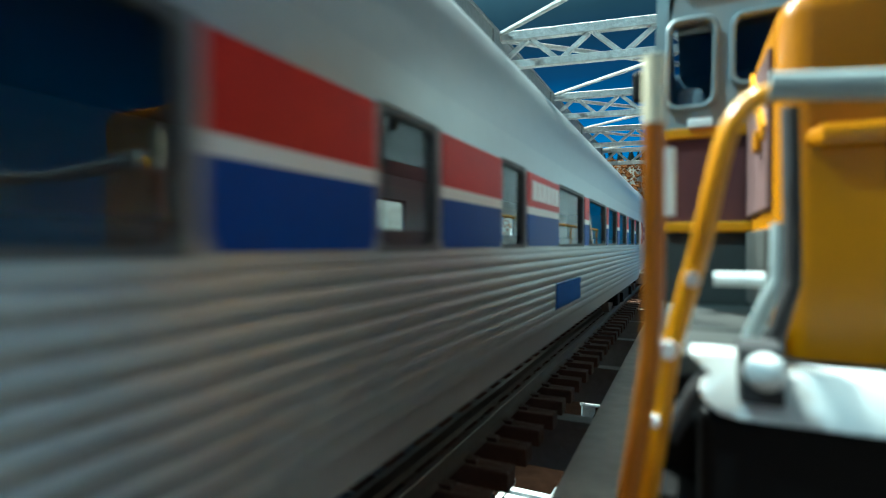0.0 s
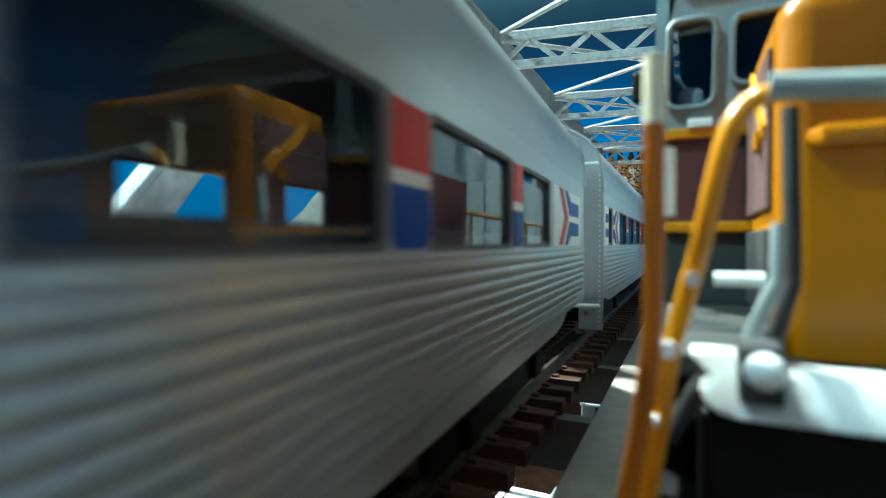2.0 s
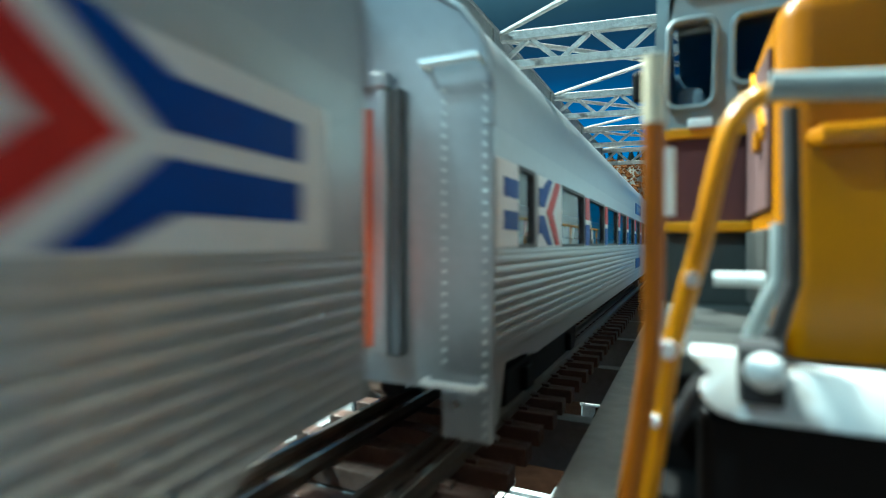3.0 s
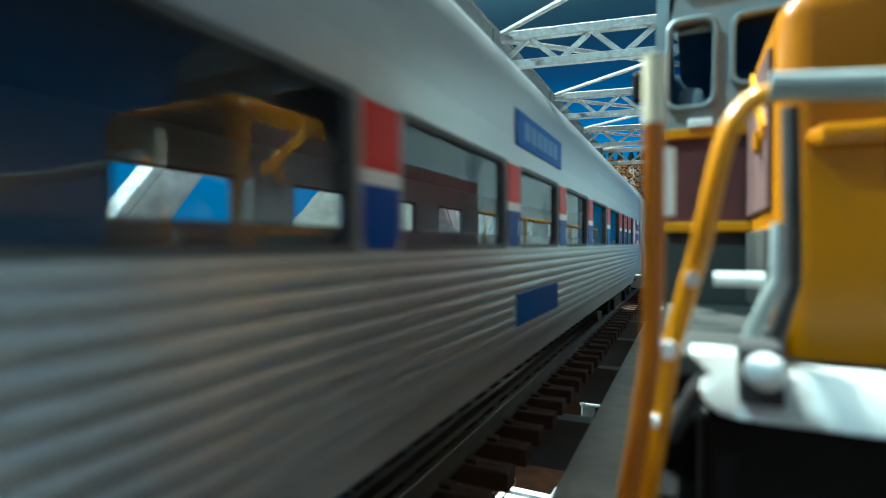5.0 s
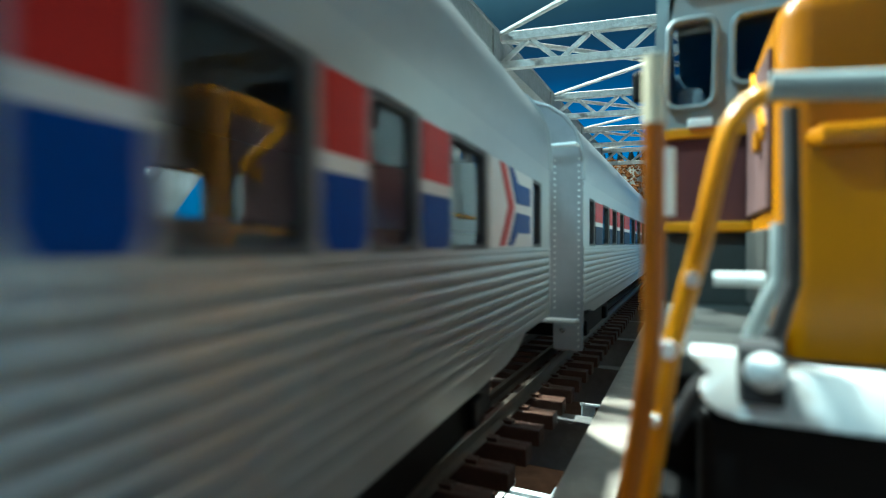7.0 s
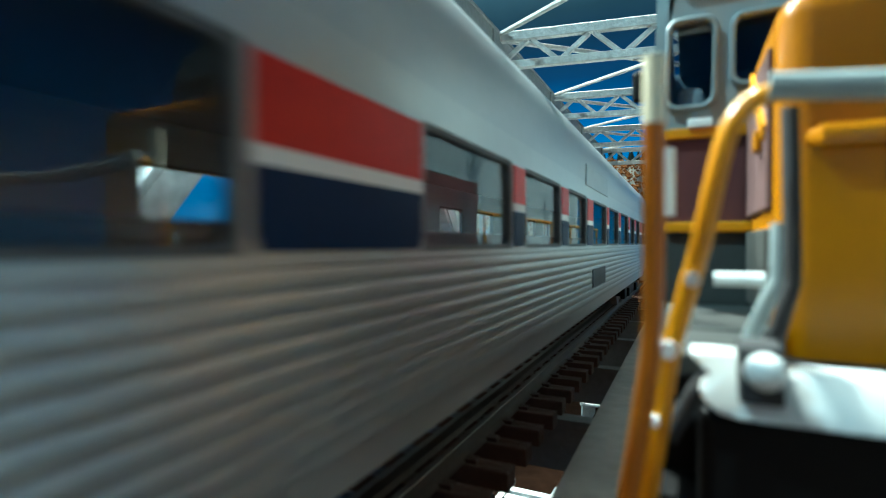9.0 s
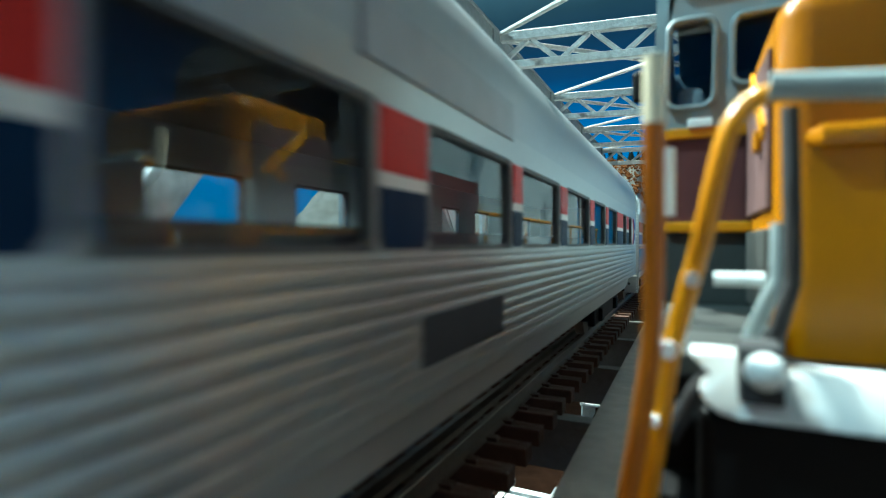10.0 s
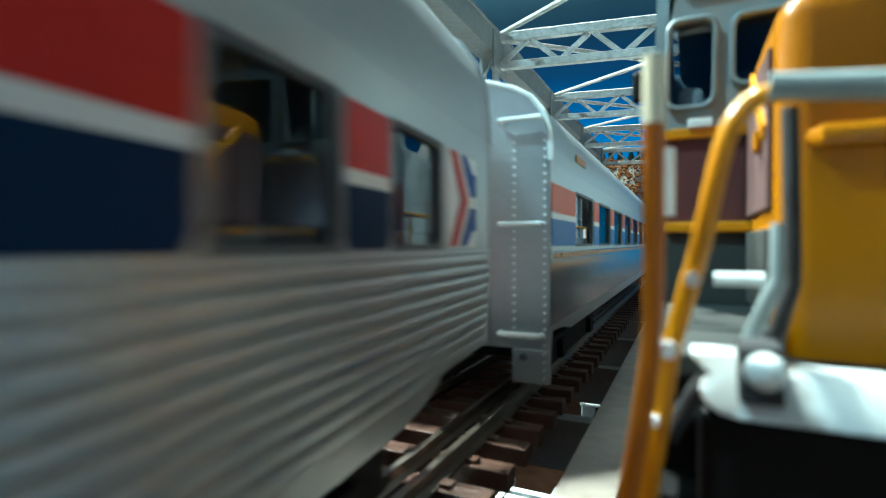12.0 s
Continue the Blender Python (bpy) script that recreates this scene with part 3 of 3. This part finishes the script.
    part("knob", bm, PALE, loco, "round white uncoupling knob", True)
    part("knob_bracket", box(1.95, 3.5, 23.5, 25.7, 17.05, 19.4, 0.12), RUBBER, loco)
    part("rung", tube([(1.3, 30, 21.65), (3.5, 30, 21.65)], 0.35), PALE, loco)
    part("grab_post", tube([(-0.95, 30, 28.6), (-0.95, 30, 25.0)], 0.42), PALE, loco, "white grab post")
    for bx, z, r2 in ((0.2, 22.0, 0.3), (-0.68, 19.0, 0.36), (-1.2, 15.9, 0.2)):
        part("bolt", add_disc(bmesh.new(), (bx, 23.5, z), (0, 1, 0), r2, 0.5), PALE, loco)
    part("uncoupling_lever", tube([(0.9, 25, 17.9), (0.3, 24.8, 16.9), (-0.7, 24.6, 14.8)], 0.36, 10), RUBBER, loco, "dark uncoupling lever")
    for k, z in enumerate((14.5, 10.5, 6.5)):
        part("step", box(-1.4, 3.2, 27.6, 31, z, z + 0.5, 0.08), BLACK, loco)
    part("step_side", box(-1.5, 1.0, 31, 31.5, 5.5, 17.2), BLACK, loco)
    part("coupler", box(cx - 1.6, cx + 1.6, 20.5, 25.2, 6.5, 9.5, 0.4), BLACK, loco)
    for ty in (60, 160):
        truck = part("truck_frame", box(cx - 12, cx + 12, ty - 22, ty + 22, 3, 8, 0.6), BLACK, loco)
        for wy in (-14, 14):
            for s in (-1, 1):
                wheel = add_disc(bmesh.new(), (cx + s * 8.4, ty + wy, 5.6), (1, 0, 0), 5.6, 2.2, 28)
                part("wheel", wheel, RAIL, truck)
    return loco


locomotive()

# ---- the passing train ----
BODY = 301.0
HALF = 17.0
SILL, HEAD, SKIRT, EAVE = 23.0, 31.7, 9.6, 34.2
ROOF = [(17.0, 34.2), (17.0, 37.0), (16.6, 40.0), (15.6, 42.8), (13.8, 45.3), (11.2, 47.2), (8.0, 48.5), (4.0, 49.3), (0, 49.6)]
LOW_ROOF = [(17.0, 34.2), (17.0, 36.0), (16.8, 38.2), (16.0, 40.6), (14.4, 42.6), (12.0, 44.0), (8.5, 45.2), (4.0, 46.0), (0, 46.3)]


def flutes(x, s, y0, y1, z0, z1, pitch=1.1):
    """A fluted side sheet: half-round ribs that run the length of the car."""
    bm = bmesh.new()
    n = round((z1 - z0) / pitch)
    p = (z1 - z0) / n
    prof = []
    for k in range(n):
        for a in (0.0, 0.12, 0.3, 0.5, 0.7, 0.88):
            prof.append((x + s * 0.1 * math.sin(math.pi * a) ** 0.7, z0 + p * (k + a)))
    prof.append((x, z1))
    prof += [(x - s * 0.8, z1), (x - s * 0.8, z0)]
    return add_loft(bm, prof, y0, y1)


def passenger_car(label, windows, plain, logos, scheme, signs, end_bars=(40.2, 10.4), lettering=(), fluted=True, blank=(0, 0), crown=ROOF):
    """A streamlined coach, its near end at y = 0. windows: (start, end) along the car; the strips between them carry the stripes, but for those listed as plain."""
    red, white, blue = scheme
    car = thing("passenger_car", label, "train car", "cars of the passing train", (TRAIN_X, 0, 0))
    for s in (1, -1):
        x = s * HALF
        if fluted:
            side = part("fluted_side", flutes(x, s, 0, BODY, SKIRT + 3.2, SILL - 0.6), SILVER, car, "fluted silver lower side")
        else:
            side = part("smooth_side", box(x - s * 0.8, x + s * 0.03, 0, BODY, SKIRT + 3.2, SILL - 0.6), GLOSS, car, "smooth glossy grey lower side")
            # yellow strip in place of the gold reflection on the glossy side
            part("gold_line", box(x + s * 0.03, x + s * 0.09, 2, BODY - 2, SILL - 1.5, SILL - 0.8), YELLOW, side)
        skirt_sheet = bmesh.new()
        low = [(0, SKIRT + 3.2), (0, 5.2), (5.5, 5.2), (7.5, SKIRT + 1.4), (14, SKIRT + 1.0), (20, SKIRT), (BODY - 20, SKIRT), (BODY - 15, SKIRT + 0.5), (BODY - 11, SKIRT + 1.6), (BODY - 8.5, SKIRT + 3.2)]
        rows = [[skirt_sheet.verts.new((px, py, pz)) for py, pz in low] for px in (x - s * 2.2, x - s * 1.4)]
        skirt_sheet.faces.new(rows[0]), skirt_sheet.faces.new(rows[1])
        for i in range(len(low)):
            j = (i + 1) % len(low)
            skirt_sheet.faces.new((rows[0][i], rows[0][j], rows[1][j], rows[1][i]))
        part("skirt", skirt_sheet, SILVER, side)
        part("belt_rail", box(x - s * 0.9, x + s * 0.16, 0, BODY, SILL - 0.6, SILL - 0.2, 0.06), SILVER, side)
        part("letterboard", box(x - s * 0.9, x, 0, BODY, HEAD, EAVE), SILVER, car)
        part("window_sill", box(x - s * 0.9, x + s * 0.05, 0, BODY, SILL - 0.2, SILL), SILVER, side)
        openings = windows
        if s < 0:          # the far side has slightly narrower windows
            openings = [(a + 2.4, b - 2.8) if b - a > 14 else (a, b) for a, b in windows if not blank[0] < a < blank[1]]
        edges = [0] + [v for w in openings for v in w] + [BODY]
        for a, b in zip(edges[::2], edges[1::2]):
            pier = part("window_pier", box(x - s * 0.9, x, a, b, SILL, HEAD), SILVER, car)
            if any(p[0] < (a + b) / 2 < p[1] for p in plain):
                continue
            m = min(0.35, (b - a) * 0.1)
            a2, b2 = a + m, b - m
            mid = SILL + 0.47 * (HEAD - SILL)
            part("red_stripe", box(x, x + s * 0.12, a2, b2, mid + 0.5, HEAD - 0.3), red, pier, "red stripe")
            part("white_stripe", box(x, x + s * 0.12, a2, b2, mid - 0.35, mid + 0.5), white, pier, "white stripe")
            c = min(0.4, (b2 - a2) * 0.12)
            stripe = add_loft(bmesh.new(), [(a2, mid - 0.35), (b2, mid - 0.35), (b2, SILL + 0.9), (b2 - c, SILL + 0.15), (a2 + c, SILL + 0.15), (a2, SILL + 0.9)], x, x + s * 0.12)
            for v in stripe.verts:
                v.co = (v.co.y, v.co.x, v.co.z)
            part("blue_stripe", stripe, blue, pier, "blue stripe")
        for a, b in openings:
            w = 0.4
            bm = ring_frame(round_rect(a, b, SILL, HEAD, 0.02), round_rect(a + w, b - w, SILL + w, HEAD - w, 0.8), x - s * 0.8, x - s * 0.12)
            for v in bm.verts:
                v.co = (v.co.y, v.co.x, v.co.z)
            fr = part("window_frame", bm, BELLOWS, car, "dark grey rubber window gasket")
            pane = part("pane", box(x - s * 0.62, x - s * 0.5, a + w, b - w, SILL + w, HEAD - w), LAMP_GLASS, fr)
            pane.visible_shadow = False
        for a, b, flip, kind in logos:
            logo(car, x, s, a, b, flip, kind)
        for a, b, za, zb, mat in signs:
            board = part("sign_board", box(x, x + s * 0.22, a, b, za, zb, 0.08), mat, car, "long plain sign board")
            if mat is BLUE_SIGN and zb > 30:
                bars(board, x + s * 0.22, s, a + 2.5, b - 2.5, za + 0.9, zb - 0.9, 6, PALE_BLUE)
        for a, b, za, zb in lettering:
            bars(car, x + s * 0.12, s, a, b, za, zb, 6, WHITE)
    # roof
    prof = [(-px, pz) for px, pz in crown] + [(px, pz) for px, pz in reversed(crown[:-1])]
    inner = [(px * 0.95, pz - 0.8) for px, pz in reversed(prof)]
    inner[0], inner[-1] = (16.1, 34.2), (-16.1, 34.2)
    roof = add_loft(bmesh.new(), prof + inner, 0.1, BODY - 0.1, caps=False)
    for e in roof.edges:
        if all(v.co.z < 34.3 for v in e.verts):
            e.smooth = False
    roof = part("roof", roof, SILVER_ROOF, car, "smooth silver rounded roof", False)
    roof.data.polygons.foreach_set("use_smooth", [len(p.vertices) == 4 for p in roof.data.polygons])
    for s in (1, -1):
        part("inner_ledge", box(s * 13.6, s * 16.0, 2, BODY - 2, 22.0, 24.4, 0.2), INSIDE, car)
    part("floor", box(-16.1, 16.1, 1, BODY - 1, 12.5, 14.0), INSIDE, car)
    part("ceiling_panel", box(-16.0, 16.0, 1, BODY - 1, 36.0, 36.6), INSIDE, car)
    for k in range(10):
        y = 30 + k * 24
        for s in (-1, 1):
            bm = box(s * 4.5, s * 15, y, y + 6, 14, 19, 0.6)
            add_box(bm, s * 4.5, s * 15, y + 6, y + 8, 14, 21.8, 0.6)
            part("seat", bm, SEATS, car)
    for y, o in ((0, -1), (BODY, 1)):
        car_end(car, y, o, end_bars, crown)
    for ty in (38, BODY - 38):
        wheelset_truck(car, ty)
    part("underfloor_tank", box(-10, 10, 105, 185, 4.5, 12.4, 0.8), BLACK, car)
    return car


def bars(owner, x, s, a, b, za, zb, n, mat):
    """Raised plain bars in place of lettering."""
    w = (b - a) / n
    for k in range(n):
        part("letter_bar", box(x, x + s * 0.06, a + k * w, a + (k + 0.84) * w, za, zb), mat, owner)


def logo(car, x, s, a, b, flip, kind):
    """A white panel with a red chevron and two blue stripes: plain shapes only."""
    w = b - a
    panel = part("white_panel", box(x, x + s * 0.14, a, b, SILL + 0.1, HEAD - 0.2), WHITE, car, "white panel with red and blue arrow")
    zc, hh = (SILL + HEAD) / 2, (HEAD - SILL) / 2 - 0.25
    def q(u):
        u = 0.12 + 0.88 * u if kind == "full" else u
        return (b - u * w) if flip else (a + u * w)
    def slab(name, pts, mat, z=0.24):
        bm = bmesh.new()
        lo = [bm.verts.new((x + s * 0.12, q(u), zc + v * hh)) for u, v in pts]
        hi = [bm.verts.new((x + s * z, q(u), zc + v * hh)) for u, v in pts]
        n = len(pts)
        bm.faces.new(lo), bm.faces.new(hi)
        for i in range(n):
            bm.faces.new((lo[i], lo[(i + 1) % n], hi[(i + 1) % n], hi[i]))
        part(name, bm, mat, panel)
    if kind == "tail":
        for v in (0.39, -0.39):
            slab("blue_bar", [(0.3, v + 0.23), (0.95, v + 0.23), (0.95, v - 0.23), (0.3, v - 0.23)], BLUE)
        return
    k = 1.7 if kind == "head" else 1.0
    slab("red_chevron", [(0.06 * k, 1), (0.18 * k, 1), (0.40 * k, 0.0), (0.18 * k, -1), (0.06 * k, -1), (0.26 * k, 0.0)], RED)
    for v in (1, -1):
        end = 0.88 if kind == "full" else 0.98
        slab("blue_arrow", [(0.27 * k, v), (0.37 * k, v), (0.50 * k, v * 0.66), (end, v * 0.66), (end, v * 0.14), (0.47 * k, v * 0.12), (0.45 * k, v * 0.2)], BLUE)


def car_end(car, y, o, end_bars, crown):
    """The end wall with its door, rivet rows, grab irons, diaphragm and coupler."""
    yi, yo = sorted((y + o * 0.15, y - o * 1.0))
    base = SKIRT if o < 0 else SKIRT + 3.0
    prof = [(-16.95, base)] + [(-px * 0.997, pz) for px, pz in crown] + [(px * 0.997, pz) for px, pz in reversed(crown[:-1])] + [(16.95, base)]
    bm = add_loft(bmesh.new(), prof, yi, yo)
    wall = part("end_wall", bm, SILVER_END, car, "silver end wall with rivet rows")
    f = y + o * 0.17
    part("roof_lip", tube([(-px, y + o * 0.05, pz) for px, pz in crown] + [(px, y + o * 0.05, pz) for px, pz in reversed(crown[:-1])], 0.38, 8), PALE if len(end_bars) > 2 else SILVER_ROOF, wall, "rounded roof lip")
    def outward(d):
        return y + o * d
    part("end_door", box(-4.4, 4.4, f, outward(0.5), 13.0, 37, 0.1), ORANGE, wall, "orange end door")
    part("door_window", box(-2.6, 2.6, outward(0.45), outward(0.6), 26, 33.5), BLACK, wall)
    for s in (-1, 1):
        part("diaphragm_post", box(s * 5.0, s * 6.6, f, outward(1.6), 12.5, 38.5, 0.3), SILVER_END, wall)
        part("rubber_bellows", box(s * 6.62, s * 8.0, f, outward(1.2), 12.5, 38.5, 0.2), BELLOWS, wall, "dark grey rubber bellows strip")
    part("diaphragm_header", box(-6.6, 6.6, f, outward(1.6), 38.52, 40.2, 0.3), SILVER_END, wall)
    bm = bmesh.new()
    for s in (-1, 1):
        for zz in range(31):
            z = 6.0 + zz * 1.06
            for xx in (16.3, 12.2):
                if z < (13.5 if o > 0 else 11.5 if xx < 13 else 0):
                    continue
                add_box(bm, s * xx - 0.17, s * xx + 0.17, f, outward(0.36), z - 0.17, z + 0.17)
    tagged(part("rivets", bm, PALE, wall, "rows of bright rivets"), kind="stuff")
    for s in (-1, 1):
        for z in end_bars:
            if o > 0 and z < 14:
                continue
            xa, xb = s * 10.4, s * 16.0
            part("grab_iron", tube([(xa, f, z), (xa, outward(1.3), z), (xb, outward(1.3), z), (xb, f, z)], 0.38, 8), PALE, wall)
        if o > 0:
            continue
        part("corner_step", box(s * 12.0, s * 16.9, y - o * 1.0, outward(0.3), 5.2, SKIRT, 0.1), SILVER_END, wall)
        part("lamp", add_disc(bmesh.new(), (s * 13.6, outward(0.5), 8.6), (0, 1, 0), 0.5, 0.5, 12), STEEL, wall)
    part("coupler", box(-1.3, 1.3, f, outward(6.7), 6.6, 9.0, 0.3), BLACK, wall)


def wheelset_truck(car, ty):
    truck = part("truck_frame", box(-12, 12, ty - 20, ty + 20, 4.0, 7.5, 0.5), BLACK, car)
    for s in (-1, 1):
        part("side_frame", box(s * 11.2, s * 12.8, ty - 22, ty + 22, 3.2, 7.8, 0.4), BLACK, truck)
        for o in (-14, 14):
            part("wheel", add_disc(bmesh.new(), (s * 8.4, ty + o, 5.2), (1, 0, 0), 5.2, 2.2, 26), RAIL, truck)
            part("journal_box", box(s * 12.6, s * 13.8, ty + o - 1.8, ty + o + 1.8, 3.8, 7.0, 0.3), BLACK, truck)


GREY_SIGN = material("grey_sign_board", (0.035, 0.04, 0.05), 0.5)
PALE_SIGN = material("faded_grey_lettering_board", (0.33, 0.37, 0.40), 0.45)
BLUE_SIGN = material("blue_sign_board", (0.003, 0.075, 0.30), 0.45, spec=0.15)
PALE_BLUE = material("pale_blue_lettering", (0.06, 0.16, 0.34), 0.4)
GLOSS = material("glossy_grey_car_paint", (0.24, 0.26, 0.28), 0.16, 0.4, 900, 0.06, 0.01)
NAVY = material("dark_navy_stripe_paint", (0.004, 0.02, 0.06), 0.45, spec=0.1)
ORANGE_RED = material("orange_red_stripe_paint", (0.55, 0.08, 0.012), 0.4, spec=0.15)
LIGHT_BLUE = material("mid_blue_stripe_paint", (0.02, 0.13, 0.40), 0.4, spec=0.15)

CARS = [
    passenger_car("silver fluted passenger car with red, white and blue window band",
                  [(14, 22), (36, 55), (60, 81), (93, 100.8), (114.4, 122.4), (138.2, 157.0), (162.1, 183.8), (187.4, 202.8), (208.3, 225.7), (231.2, 250.2), (254.4, 269.3)],
                  [(0, 14), (269.1, 302)], [(270.6, 295.7, False, "full")], (RED, WHITE, BLUE), [(136.4, 153.2, 14.6, 18.1, BLUE_SIGN)], lettering=[(124.6, 137.6, 28.4, 30.6)], blank=(86, 126)),
    passenger_car("silver fluted passenger car with broad picture windows and blue roof sign",
                  [(7.5, 14.4), (28, 46), (50.5, 69.5), (73.8, 93.2), (97.2, 114), (118.6, 138.8), (143.3, 161), (166, 184), (189, 207.6), (212.7, 231.4), (235.7, 243.4), (248.0, 254.2), (259.8, 269.1), (288.8, 294.7)],
                  [(0, 7.5), (14.4, 28), (269.1, 302)], [(0.6, 7.2, False, "tail"), (15, 27.4, True, "head"), (269.5, 288.4, False, "full")], (RED, WHITE, BLUE),
                  [(141.8, 159.8, 14.9, 18.3, BLUE_SIGN), (141.5, 161.8, 33.6, 37.3, BLUE_SIGN)]),
    passenger_car("silver fluted passenger car with dark navy and red window band",
                  [(6, 12), (22, 32), (37, 46), (52, 61.8), (77, 96), (100.7, 118), (123, 138.4), (145, 163), (166.8, 184.5), (189.4, 208.5), (213.6, 228.5), (233.1, 248.7), (261.8, 271.2), (277.2, 286.7)],
                  [(0, 6), (286.7, 302)], [(287.3, 295.7, False, "head")], (RED, WHITE, NAVY),
                  [(144, 160, 15.2, 18.7, GREY_SIGN), (137, 163, 33.6, 37.3, PALE_SIGN)]),
    passenger_car("silver passenger car with orange-red and light blue window band",
                  [(16.2 + 23.6 * k, 33.4 + 23.6 * k) for k in range(11)],
                  [(0, 3)], [], (ORANGE_RED, WHITE, LIGHT_BLUE), [(16, 24, 36.2, 37.4, YELLOW)], (39.6, 26.0, 11.6), fluted=False, crown=LOW_ROOF),
]


# ---- what moves ----
SPEED = 67.5                              # mm a second, towards the camera
STARTS = [-68.5, 246.0, 560.5, 875.0]     # near ends of the cars at the start


def motions():
    for car, start in zip(CARS, STARTS):
        rows = []
        for k in range(25):
            y = start - SPEED * k / 2
            xa, xb = TRAIN_X + bend(y + 38), TRAIN_X + bend(y + 263)     # the two trucks
            turn = math.atan2(xa - xb, 225)
            rows.append((k / 2, pose((xa + 38 * math.sin(turn)) * MM, y * MM, 0, 0, 0, math.degrees(turn))))
        walk(car, rows)


motions()
